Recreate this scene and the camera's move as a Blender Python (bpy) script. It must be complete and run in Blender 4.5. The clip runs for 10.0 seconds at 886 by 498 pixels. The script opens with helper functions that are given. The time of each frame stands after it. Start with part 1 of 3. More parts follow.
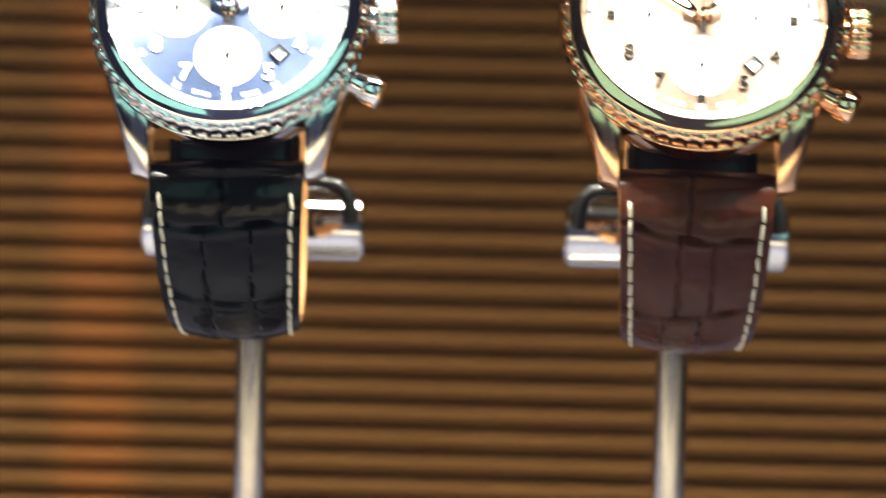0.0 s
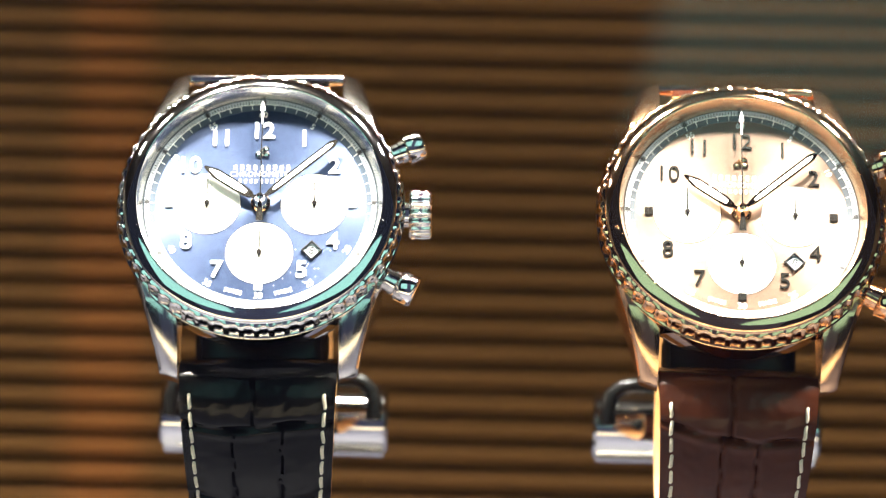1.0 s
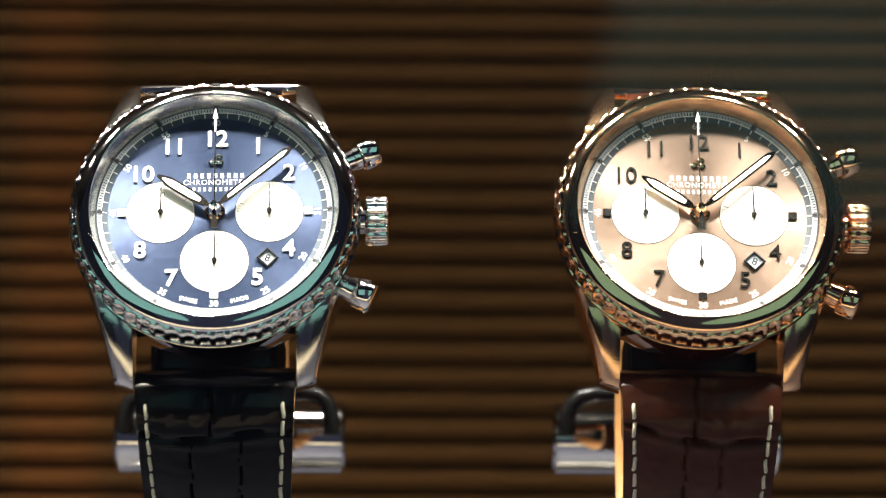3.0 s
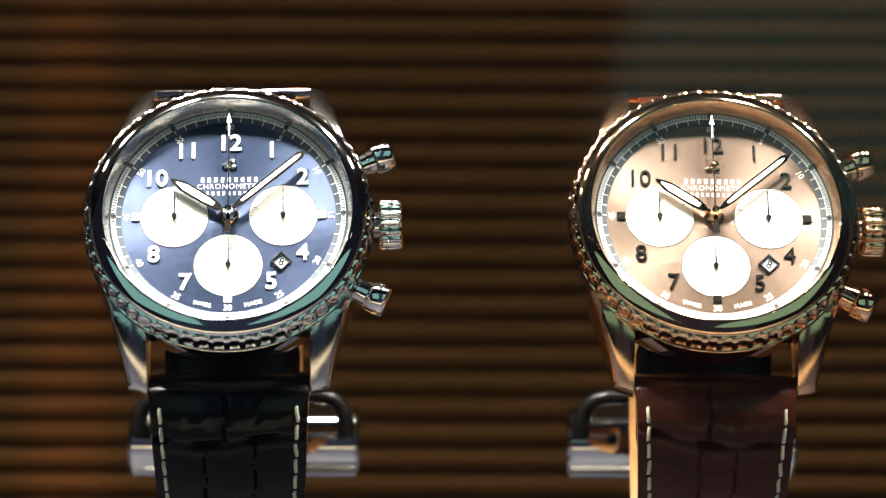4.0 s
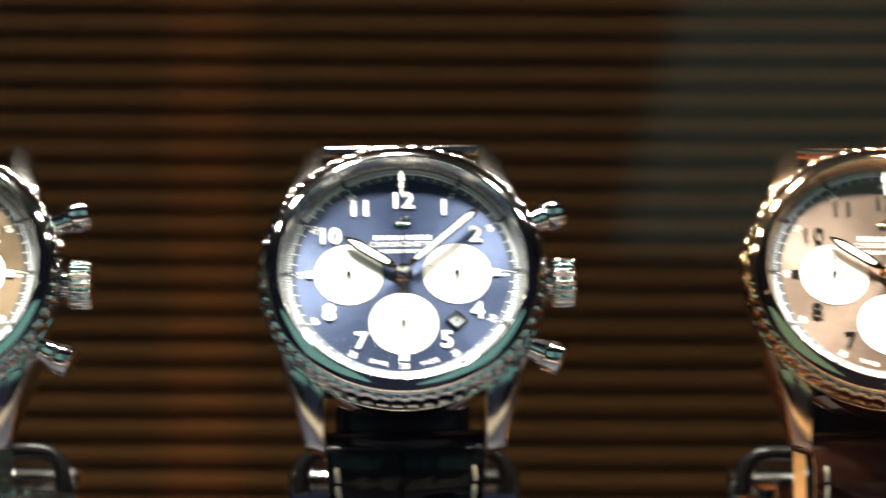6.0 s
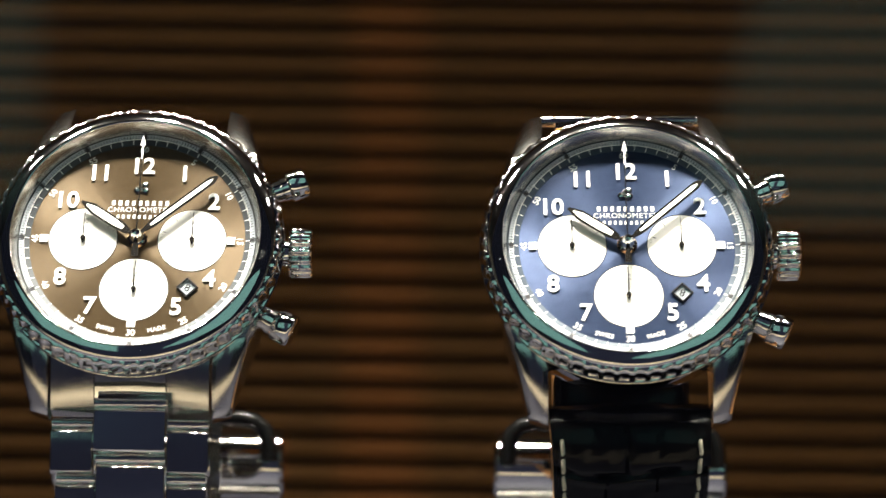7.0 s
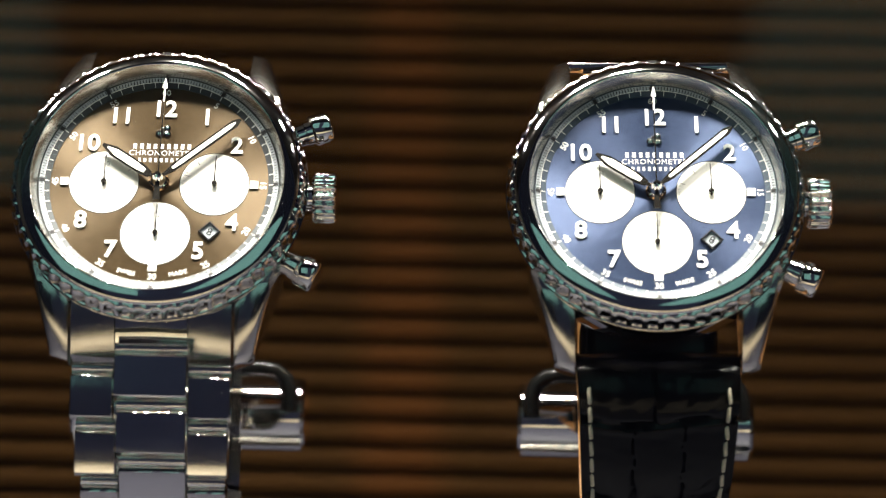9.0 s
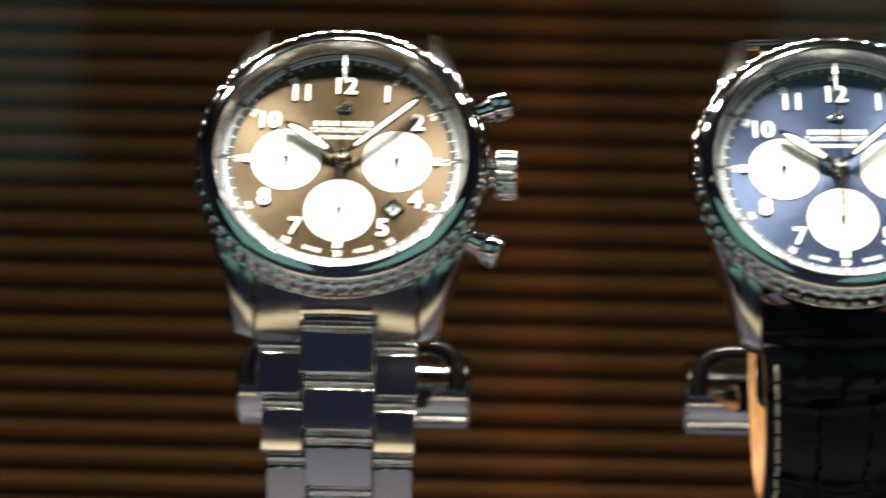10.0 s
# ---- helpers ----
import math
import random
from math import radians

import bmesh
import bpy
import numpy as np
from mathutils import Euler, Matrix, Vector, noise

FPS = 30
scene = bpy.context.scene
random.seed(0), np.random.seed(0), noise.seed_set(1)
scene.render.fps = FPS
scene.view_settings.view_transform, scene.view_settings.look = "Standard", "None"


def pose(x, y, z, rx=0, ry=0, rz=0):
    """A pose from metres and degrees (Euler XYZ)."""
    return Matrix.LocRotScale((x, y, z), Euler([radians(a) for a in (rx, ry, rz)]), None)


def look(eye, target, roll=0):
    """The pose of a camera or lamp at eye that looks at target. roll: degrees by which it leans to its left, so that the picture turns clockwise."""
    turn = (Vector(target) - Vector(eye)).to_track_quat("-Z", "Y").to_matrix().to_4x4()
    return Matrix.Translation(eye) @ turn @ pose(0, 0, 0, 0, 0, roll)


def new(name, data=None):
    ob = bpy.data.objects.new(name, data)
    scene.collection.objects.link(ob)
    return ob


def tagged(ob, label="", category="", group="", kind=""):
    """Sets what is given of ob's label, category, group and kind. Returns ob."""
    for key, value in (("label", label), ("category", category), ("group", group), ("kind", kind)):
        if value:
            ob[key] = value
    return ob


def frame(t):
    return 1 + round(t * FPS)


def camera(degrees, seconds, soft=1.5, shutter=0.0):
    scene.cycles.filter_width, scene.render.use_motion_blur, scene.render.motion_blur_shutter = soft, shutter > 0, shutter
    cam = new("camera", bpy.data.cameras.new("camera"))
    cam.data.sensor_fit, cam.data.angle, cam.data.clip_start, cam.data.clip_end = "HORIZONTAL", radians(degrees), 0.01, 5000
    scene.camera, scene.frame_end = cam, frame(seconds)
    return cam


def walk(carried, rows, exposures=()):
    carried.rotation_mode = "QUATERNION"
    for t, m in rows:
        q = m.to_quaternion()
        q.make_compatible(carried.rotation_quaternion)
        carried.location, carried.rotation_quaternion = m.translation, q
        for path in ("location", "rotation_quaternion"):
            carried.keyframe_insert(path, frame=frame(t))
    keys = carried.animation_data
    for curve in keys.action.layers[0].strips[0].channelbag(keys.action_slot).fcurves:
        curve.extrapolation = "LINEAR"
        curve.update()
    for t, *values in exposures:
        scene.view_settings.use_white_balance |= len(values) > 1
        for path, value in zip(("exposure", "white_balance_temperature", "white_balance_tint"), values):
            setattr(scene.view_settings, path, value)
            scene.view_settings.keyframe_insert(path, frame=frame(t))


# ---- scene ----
cam = camera(20.2, 10.0, soft=1.1, shutter=0.45)
cam.data.dof.use_dof = True
cam.data.dof.focus_distance = 0.372
cam.data.dof.aperture_fstop = 14.0
PATH = [
    (0, pose(0.04302, -0.38233, 0.08287, 88.630, -1.400, 1.430)),
    (0.3, pose(0.02830, -0.37820, 0.09201, 88.630, -1.090, 0.579)),
    (0.5, pose(0.02500, -0.37837, 0.09835, 89.365, -0.618, 0.035)),
    (1, pose(0.02812, -0.37519, 0.08915, 92.241, -1.341, 0.013)),
    (1.5, pose(0.02641, -0.37492, 0.09134, 92.479, -0.993, -0.651)),
    (2, pose(0.02706, -0.37414, 0.08944, 92.331, -0.840, -0.865)),
    (2.5, pose(0.02596, -0.37201, 0.08022, 93.558, -0.324, -1.404)),
    (4, pose(0.02538, -0.37063, 0.07961, 93.953, -0.199, -1.039)),
    (4.5, pose(0.02619, -0.37082, 0.07956, 93.899, -0.210, -0.957)),
    (5, pose(0.02585, -0.37151, 0.08079, 93.712, -0.118, -1.009)),
    (5.5, pose(0.01892, -0.37164, 0.08269, 94.013, -0.081, -1.328)),
    (6, pose(0.00334, -0.37072, 0.08457, 94.507, -0.231, -0.424)),
    (6.2, pose(-0.00652, -0.37101, 0.08631, 94.327, -0.400, -0.418)),
    (7.3, pose(-0.02095, -0.36535, 0.08286, 93.746, -1.039, 1.251)),
    (7.5, pose(-0.02077, -0.36384, 0.08114, 93.954, -1.089, 1.211)),
    (8, pose(-0.02222, -0.36230, 0.07983, 93.723, -1.200, 1.038)),
    (8.5, pose(-0.02269, -0.36261, 0.07987, 93.446, -1.334, 1.174)),
    (9, pose(-0.02312, -0.36207, 0.07960, 93.390, -1.295, 1.143)),
    (9.5, pose(-0.02707, -0.36105, 0.07858, 93.456, -1.265, 0.930)),
    (9.7, pose(-0.03104, -0.36126, 0.07832, 93.397, -1.276, 1.025)),
    (9.9, pose(-0.04304, -0.36189, 0.07754, 93.217, -1.310, 1.315)),
    (10, pose(-0.04794, -0.36215, 0.07723, 93.144, -1.324, 1.433)),
]
EXPOSURES = [(0, 2.0), (0.5, 1.95), (1.0, 1.85), (1.5, 1.65), (2.0, 1.45), (2.5, 0.95), (4.0, 0.55), (5.5, 0.35), (6.2, 0.25), (7.5, 0.15), (10.0, 0.10)]
walk(cam, PATH, EXPOSURES)
MM = 0.001
DIAL_Z = 0.110          # height of the dials above the display floor
TILT = radians(23.0)    # lean of the dials

# ---- light ----
world = bpy.data.worlds.new("world")
scene.world = world
world.use_nodes = True
wn = world.node_tree.nodes
wn["Background"].inputs[0].default_value = (0.30, 0.32, 0.55, 1)
wn["Background"].inputs[1].default_value = 0.018


# ---- materials ----
def material(name, color, rough=0.5, metal=0.0, vary=0.0, scale=400.0, bump=0.0, bump_scale=900.0,
             stretch=(1, 1, 1), coat=0.0, rough_vary=0.0, color2=None, aniso=0.0):
    m = bpy.data.materials.new(name)
    m.use_nodes = True
    nt = m.node_tree
    b = nt.nodes["Principled BSDF"]
    b.inputs["Base Color"].default_value = (*color, 1)
    b.inputs["Roughness"].default_value = rough
    b.inputs["Metallic"].default_value = metal
    b.inputs["Coat Weight"].default_value = coat
    b.inputs["Coat Roughness"].default_value = 0.12
    if aniso:
        b.inputs["Anisotropic"].default_value = aniso
    tc = nt.nodes.new("ShaderNodeTexCoord")
    mp = nt.nodes.new("ShaderNodeMapping")
    mp.inputs["Scale"].default_value = stretch
    nt.links.new(tc.outputs["Object"], mp.inputs[0])
    if vary or color2 or rough_vary:
        n = nt.nodes.new("ShaderNodeTexNoise")
        n.inputs["Scale"].default_value = scale
        n.inputs["Detail"].default_value = 6
        n.inputs["Roughness"].default_value = 0.6
        nt.links.new(mp.outputs[0], n.inputs[0])
        if vary or color2:
            c2 = color2 or tuple(c * (1 - vary) for c in color)
            mix = nt.nodes.new("ShaderNodeMix")
            mix.data_type = "RGBA"
            mix.inputs[6].default_value = (*color, 1)
            mix.inputs[7].default_value = (*c2, 1)
            ramp = nt.nodes.new("ShaderNodeMapRange")
            ramp.inputs[1].default_value, ramp.inputs[2].default_value = 0.35, 0.65
            nt.links.new(n.outputs[0], ramp.inputs[0])
            nt.links.new(ramp.outputs[0], mix.inputs[0])
            nt.links.new(mix.outputs[2], b.inputs["Base Color"])
        if rough_vary:
            rr = nt.nodes.new("ShaderNodeMapRange")
            rr.inputs[1].default_value, rr.inputs[2].default_value = 0.3, 0.7
            rr.inputs[3].default_value, rr.inputs[4].default_value = max(0.01, rough - rough_vary), rough + rough_vary
            nt.links.new(n.outputs[0], rr.inputs[0])
            nt.links.new(rr.outputs[0], b.inputs["Roughness"])
    if bump:
        n2 = nt.nodes.new("ShaderNodeTexNoise")
        n2.inputs["Scale"].default_value = bump_scale
        n2.inputs["Detail"].default_value = 5
        nt.links.new(mp.outputs[0], n2.inputs[0])
        bp = nt.nodes.new("ShaderNodeBump")
        bp.inputs["Strength"].default_value = bump
        bp.inputs["Distance"].default_value = 0.0002
        nt.links.new(n2.outputs[0], bp.inputs["Height"])
        nt.links.new(bp.outputs[0], b.inputs["Normal"])
    return m


def sunburst(name, color, color2):
    """A metallic dial whose fine brushing runs out from the centre."""
    m = material(name, color, 0.34, 0.6, 0, 900, 0.05, 4000, (1, 1, 1), 0.0, 0.04, color2, 0.8)
    nt = m.node_tree
    tan = nt.nodes.new("ShaderNodeTangent")
    tan.direction_type, tan.axis = "RADIAL", "Z"
    nt.links.new(tan.outputs[0], nt.nodes["Principled BSDF"].inputs["Tangent"])
    return m


def glass(name, tint, gloss):
    """A clear thin sheet: each face lets light straight through and mirrors a small share of it."""
    m = bpy.data.materials.new(name)
    m.use_nodes = True
    nt = m.node_tree
    nt.nodes.remove(nt.nodes["Principled BSDF"])
    clear = nt.nodes.new("ShaderNodeBsdfTransparent")
    clear.inputs["Color"].default_value = (*tint, 1)
    mirror = nt.nodes.new("ShaderNodeBsdfGlossy")
    mirror.inputs["Roughness"].default_value = 0.0
    mix = nt.nodes.new("ShaderNodeMixShader")
    mix.inputs[0].default_value = gloss
    nt.links.new(clear.outputs[0], mix.inputs[1])
    nt.links.new(mirror.outputs[0], mix.inputs[2])
    nt.links.new(mix.outputs[0], nt.nodes["Material Output"].inputs[0])
    return m


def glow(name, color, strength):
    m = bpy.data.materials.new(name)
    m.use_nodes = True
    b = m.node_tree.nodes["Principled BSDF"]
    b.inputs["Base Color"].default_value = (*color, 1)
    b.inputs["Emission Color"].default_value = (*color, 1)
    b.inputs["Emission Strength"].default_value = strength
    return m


STEEL = material("polished_steel", (0.80, 0.78, 0.75), 0.045, 1.0, 0.0, 300, 0.01, 500, rough_vary=0.01)
STEEL_BRUSHED = material("brushed_steel", (0.62, 0.59, 0.55), 0.14, 1.0, 0.08, 3000, 0.06, 6000, (1, 0.05, 1))
LINK_STEEL = material("fine_brushed_link_steel", (0.66, 0.63, 0.60), 0.075, 1.0, 0.08, 3000, 0.03, 6000, (1, 0.05, 1))
GOLD = material("polished_rose_gold", (0.88, 0.55, 0.32), 0.045, 1.0, 0.0, 300, 0.01, 500, rough_vary=0.01)
GOLD_BRUSHED = material("brushed_rose_gold", (0.80, 0.48, 0.27), 0.14, 1.0, 0.08, 3000, 0.06, 6000, (1, 0.05, 1))
SATIN_STEEL = material("satin_steel", (0.66, 0.63, 0.58), 0.24, 1.0, 0.05, 2500)
SATIN_GOLD = material("satin_rose_gold", (0.82, 0.53, 0.32), 0.24, 1.0, 0.05, 2500)
GREY_INK = material("grey_ink", (0.30, 0.29, 0.28), 0.5)
BLUE_DIAL = sunburst("blue_sunburst_dial", (0.044, 0.064, 0.128), (0.053, 0.076, 0.148))
BROWN_DIAL = sunburst("bronze_brown_dial", (0.090, 0.060, 0.031), (0.105, 0.071, 0.037))
COPPER_DIAL = sunburst("copper_dial", (0.19, 0.13, 0.098), (0.215, 0.148, 0.112))
BLUE_RING = material("dark_blue_ring", (0.030, 0.050, 0.080), 0.5, 0.0, 0.2)
BROWN_RING = material("dark_slate_ring", (0.030, 0.036, 0.042), 0.5, 0.0, 0.2)
COPPER_RING = material("grey_blue_ring", (0.045, 0.055, 0.070), 0.5, 0.0, 0.2)
SILVER_DIAL = material("silver_white_subdial", (0.86, 0.84, 0.79), 0.5, 0.1, 0.05, 2000)
WHITE_INK = material("white_ink", (0.85, 0.84, 0.80), 0.5)
LUME = material("cream_lume", (0.84, 0.82, 0.74), 0.6, 0, 0.05, 3000)
DARK_INK = material("dark_ink", (0.012, 0.012, 0.013), 0.8)
SCALE_BAND = material("pale_scale_band", (0.42, 0.46, 0.50), 0.5, 0, 0.06, 2000)
DARK_METAL = material("darkened_metal", (0.10, 0.09, 0.08), 0.22, 1.0)
BLACK_LEATHER = material("black_alligator_leather", (0.0035, 0.0030, 0.0028), 0.20, 0, 0.3, 250, 0.12, 1400, coat=0.0, rough_vary=0.06)
BROWN_LEATHER = material("brown_alligator_leather", (0.062, 0.017, 0.008), 0.21, 0, 0.35, 250, 0.12, 1400, coat=0.0, rough_vary=0.06)
TAN_LINING = material("tan_leather_lining", (0.55, 0.26, 0.08), 0.6, 0, 0.25, 500, 0.3, 2500)
THREAD = material("cream_thread", (0.76, 0.67, 0.50), 0.8, 0, 0.2, 3000, 0.4, 6000)
RUBBER = material("black_plastic", (0.006, 0.0055, 0.005), 0.22, 0, 0.2, 500, 0.1, 900)
for dull in (BLACK_LEATHER, BROWN_LEATHER, RUBBER):
    dull.node_tree.nodes["Principled BSDF"].inputs["Specular IOR Level"].default_value = 0.16
SAPPHIRE = glass("sapphire_crystal", (1, 1, 1), 0.012)
PANE = glass("shop_window_glass", (0.98, 1.0, 0.99), 0.021)
CREAM = material("cream_ledge", (0.62, 0.53, 0.40), 0.5, 0, 0.1, 200, 0.1, 900)
FLOOR_CLOTH = material("navy_display_floor", (0.016, 0.016, 0.030), 0.6, 0, 0.3, 60, 0.2, 800)
CASE_WALL = material("dark_case_wall", (0.035, 0.028, 0.022), 0.6, 0, 0.3, 30, 0.2, 300)
CEILING_DARK = material("dark_ceiling_panel", (0.05, 0.042, 0.035), 0.5, 0, 0.2, 20, 0.1, 300)
LED = glow("led_lens", (1.0, 0.93, 0.82), 120.0)
# emissive teal of the added panels that polished metal and pane mirror
TEAL = glow("teal_glow_panel", (0.195, 0.385, 0.365), 0.85)
# weak navy emission, gives the bracelet links their bluish reflection
NAVY = glow("navy_glow_panel", (0.055, 0.058, 0.11), 0.28)


def slat_wood():
    m = material("slat_wood", (0.050, 0.0212, 0.0038), 0.7, 0, 0, 30, 0.25, 700, (0.06, 1, 1), 0.0, 0.08, (0.031, 0.0128, 0.0021))
    nt = m.node_tree
    b = nt.nodes["Principled BSDF"]
    b.inputs["Specular IOR Level"].default_value = 0.05
    old = b.inputs["Base Color"].links[0].from_socket
    # a redder strip with soft edges, upright across the slats
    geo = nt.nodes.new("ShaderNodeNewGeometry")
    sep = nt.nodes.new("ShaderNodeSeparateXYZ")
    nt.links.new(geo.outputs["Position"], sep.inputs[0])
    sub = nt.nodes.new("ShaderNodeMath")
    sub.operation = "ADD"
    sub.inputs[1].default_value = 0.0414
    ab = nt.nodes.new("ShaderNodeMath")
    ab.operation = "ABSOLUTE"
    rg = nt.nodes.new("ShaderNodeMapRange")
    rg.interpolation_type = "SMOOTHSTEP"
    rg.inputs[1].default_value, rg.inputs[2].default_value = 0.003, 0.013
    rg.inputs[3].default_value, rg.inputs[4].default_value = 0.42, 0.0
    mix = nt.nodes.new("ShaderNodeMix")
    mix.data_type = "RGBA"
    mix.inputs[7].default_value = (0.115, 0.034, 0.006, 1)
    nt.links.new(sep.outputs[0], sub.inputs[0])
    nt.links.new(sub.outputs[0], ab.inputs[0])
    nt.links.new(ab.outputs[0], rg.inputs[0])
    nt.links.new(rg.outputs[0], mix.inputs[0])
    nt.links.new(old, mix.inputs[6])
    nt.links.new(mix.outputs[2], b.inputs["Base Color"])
    return m


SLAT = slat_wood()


# ---- mesh helpers (millimetres in, metres out) ----
def mesh_of(bm, name, mat, smooth=True, sharp=35):
    me = bpy.data.meshes.new(name)
    bmesh.ops.recalc_face_normals(bm, faces=bm.faces[:])
    bmesh.ops.scale(bm, vec=(MM, MM, MM), verts=bm.verts[:])
    if smooth:
        for f in bm.faces:
            f.smooth = True
        for e in bm.edges:
            if len(e.link_faces) == 2 and e.calc_face_angle(0) > radians(sharp):
                e.smooth = False
    bm.to_mesh(me)
    bm.free()
    me.materials.append(mat)
    return me


def part(name, bm, mat, parent, label="", smooth=True, sharp=35, m=None):
    me = bm if isinstance(bm, bpy.types.Mesh) else mesh_of(bm, name, mat, smooth, sharp)
    ob = new(name, me)
    ob.parent = parent
    if m is not None:
        ob.matrix_basis = m
    if label:
        tagged(ob, label)
    return ob


def lathe(profile, n=128, closed=True, radial=None):
    """A ring or disc round Z from (radius, z) pairs; radial(angle, k) changes the radius."""
    bm = bmesh.new()
    rings = []
    for i in range(n):
        a = 2 * math.pi * i / n
        ring = []
        for k, (r, z) in enumerate(profile):
            rr = r + (radial(a, k) if radial else 0)
            ring.append(bm.verts.new((rr * math.sin(a), rr * math.cos(a), z)))
        rings.append(ring)
    count = len(profile)
    for i in range(n):
        p, q = rings[i], rings[(i + 1) % n]
        for k in range(count if closed else count - 1):
            k2 = (k + 1) % count
            bm.faces.new((p[k], q[k], q[k2], p[k2]))
    return bm


def disc(r, z0, z1, n=96, hole=0.0, cx=0, cy=0, soft=0.0):
    if soft:
        prof = [(max(hole, 0.001), z0), (r, z0), (r, z1 - soft), (r - soft, z1), (max(hole, 0.001), z1)]
    else:
        prof = [(max(hole, 0.001), z0), (r, z0), (r, z1), (max(hole, 0.001), z1)]
    bm = lathe(prof, n)
    bmesh.ops.translate(bm, vec=(cx, cy, 0), verts=bm.verts[:])
    return bm


def box(bm, sx, sy, sz, m=None, bevel=0.0, seg=2):
    r = bmesh.ops.create_cube(bm, size=1)
    vs = r["verts"]
    bmesh.ops.scale(bm, vec=(sx, sy, sz), verts=vs)
    if bevel:
        es = list({e for v in vs for e in v.link_edges})
        rb = bmesh.ops.bevel(bm, geom=es, offset=bevel, segments=seg, affect="EDGES", profile=0.5)
        vs = list({v for v in rb["verts"]} | {v for v in vs if v.is_valid})
    if m is not None:
        bmesh.ops.transform(bm, matrix=m, verts=vs)
    return bm


def prism(points, z0, z1, bevel=0.0):
    """A flat shape of (x, y) corners with a thickness."""
    bm = bmesh.new()
    lo = [bm.verts.new((x, y, z0)) for x, y in points]
    hi = [bm.verts.new((x, y, z1)) for x, y in points]
    bm.faces.new(lo[::-1])
    top = bm.faces.new(hi)
    n = len(points)
    for i in range(n):
        bm.faces.new((lo[i], lo[(i + 1) % n], hi[(i + 1) % n], hi[i]))
    if bevel:
        bmesh.ops.bevel(bm, geom=list(top.edges), offset=bevel, segments=2, affect="EDGES")
    return bm


def tube(points, r, n=14, caps=True):
    """A round bar along points."""
    bm = bmesh.new()
    pts = [Vector(p) for p in points]
    rings = []
    prev = None
    for i, p in enumerate(pts):
        d = (pts[min(i + 1, len(pts) - 1)] - pts[max(i - 1, 0)]).normalized()
        if prev is None:
            prev = d.orthogonal().normalized()
        u = (prev - d * prev.dot(d)).normalized()
        prev = u
        v = d.cross(u)
        rings.append([bm.verts.new(p + r * (math.cos(2 * math.pi * k / n) * u + math.sin(2 * math.pi * k / n) * v)) for k in range(n)])
    for a, b in zip(rings, rings[1:]):
        for k in range(n):
            bm.faces.new((a[k], a[(k + 1) % n], b[(k + 1) % n], b[k]))
    if caps:
        bm.faces.new(rings[0][::-1])
        bm.faces.new(rings[-1])
    return bm


def text_mesh(text, size, mat, bold=0.0, depth=0.12, name="text", space=1.0):
    """Writing in the built-in font, centred, size in millimetres."""
    cu = bpy.data.curves.new(name, "FONT")
    cu.body, cu.size, cu.align_x, cu.align_y = text, size * MM, "CENTER", "CENTER"
    cu.offset, cu.extrude, cu.resolution_u, cu.space_character = bold * MM, depth * MM / 2, 4, space
    ob = bpy.data.objects.new(name, cu)
    scene.collection.objects.link(ob)
    dg = bpy.context.evaluated_depsgraph_get()
    dg.update()
    me = bpy.data.meshes.new_from_object(ob.evaluated_get(dg))
    bpy.data.objects.remove(ob)
    bpy.data.curves.remove(cu)
    me.materials.clear()
    me.materials.append(mat)
    return me


def catmull(points, n):
    """Even points along a smooth line through the given ones."""
    P = [np.array(p, float) for p in points]
    P = [2 * P[0] - P[1]] + P + [2 * P[-1] - P[-2]]
    out = []
    for i in range(1, len(P) - 2):
        for k in range(40):
            t = k / 40
            a, b, c, d = P[i - 1], P[i], P[i + 1], P[i + 2]
            out.append(0.5 * (2 * b + (c - a) * t + (2 * a - 5 * b + 4 * c - d) * t * t + (3 * b - a - 3 * c + d) * t ** 3))
    out.append(P[-2])
    out = np.array(out)
    s = np.concatenate([[0], np.cumsum(np.linalg.norm(np.diff(out, axis=0), axis=1))])
    g = np.linspace(0, s[-1], n)
    return np.stack([np.interp(g, s, out[:, k]) for k in range(out.shape[1])], 1), s[-1]


def to_local(Y, Z):
    """From depth and height round the dial to the leaning watch's own y and z."""
    return Y * math.sin(TILT) + Z * math.cos(TILT), -Y * math.cos(TILT) + Z * math.sin(TILT)


# ---- the room of the display case ----
def slab(name, size, centre, mat, label="", bevel=0.0, kind="structure"):
    bm = bmesh.new()
    box(bm, size[0] * 1000, size[1] * 1000, size[2] * 1000, bevel=bevel)
    ob = new(name, mesh_of(bm, name, mat, smooth=False))
    ob.location = centre
    return tagged(ob, label, kind=kind)


slab("floor", (1.3, 0.38, 0.02), (0, -0.02, -0.01), FLOOR_CLOTH, "dark navy display case floor under the watch stands")
slab("ceiling", (1.3, 0.38, 0.02), (0, -0.02, 0.51), CEILING_DARK, "dark ceiling of the display case with downlights")
slab("wall_west", (0.02, 0.38, 0.498), (-0.64, -0.02, 0.25), CASE_WALL, "dark side wall of the display case")
slab("wall_east", (0.02, 0.38, 0.498), (0.64, -0.02, 0.25), CASE_WALL, "dark side wall of the display case")
slab("trim", (1.26, 0.055, 0.012), (0, -0.184, 0.0061), CREAM, "cream ledge along the front of the display floor", bevel=2.0)
WALL_Y = 0.136
wall_back = slab("wall_back", (1.26, 0.012, 0.50), (0, WALL_Y + 0.012, 0.25), CASE_WALL, "brown ribbed wooden back wall of the display case")
window = new("window_1")
tagged(window, "clear glass pane in front of the display case", kind="structure")
bm = bmesh.new()
box(bm, 1300, 4, 500)
pane = part("pane", bm, PANE, window, smooth=False)
pane.location = (0, -0.216, 0.25)
pane.visible_shadow = False

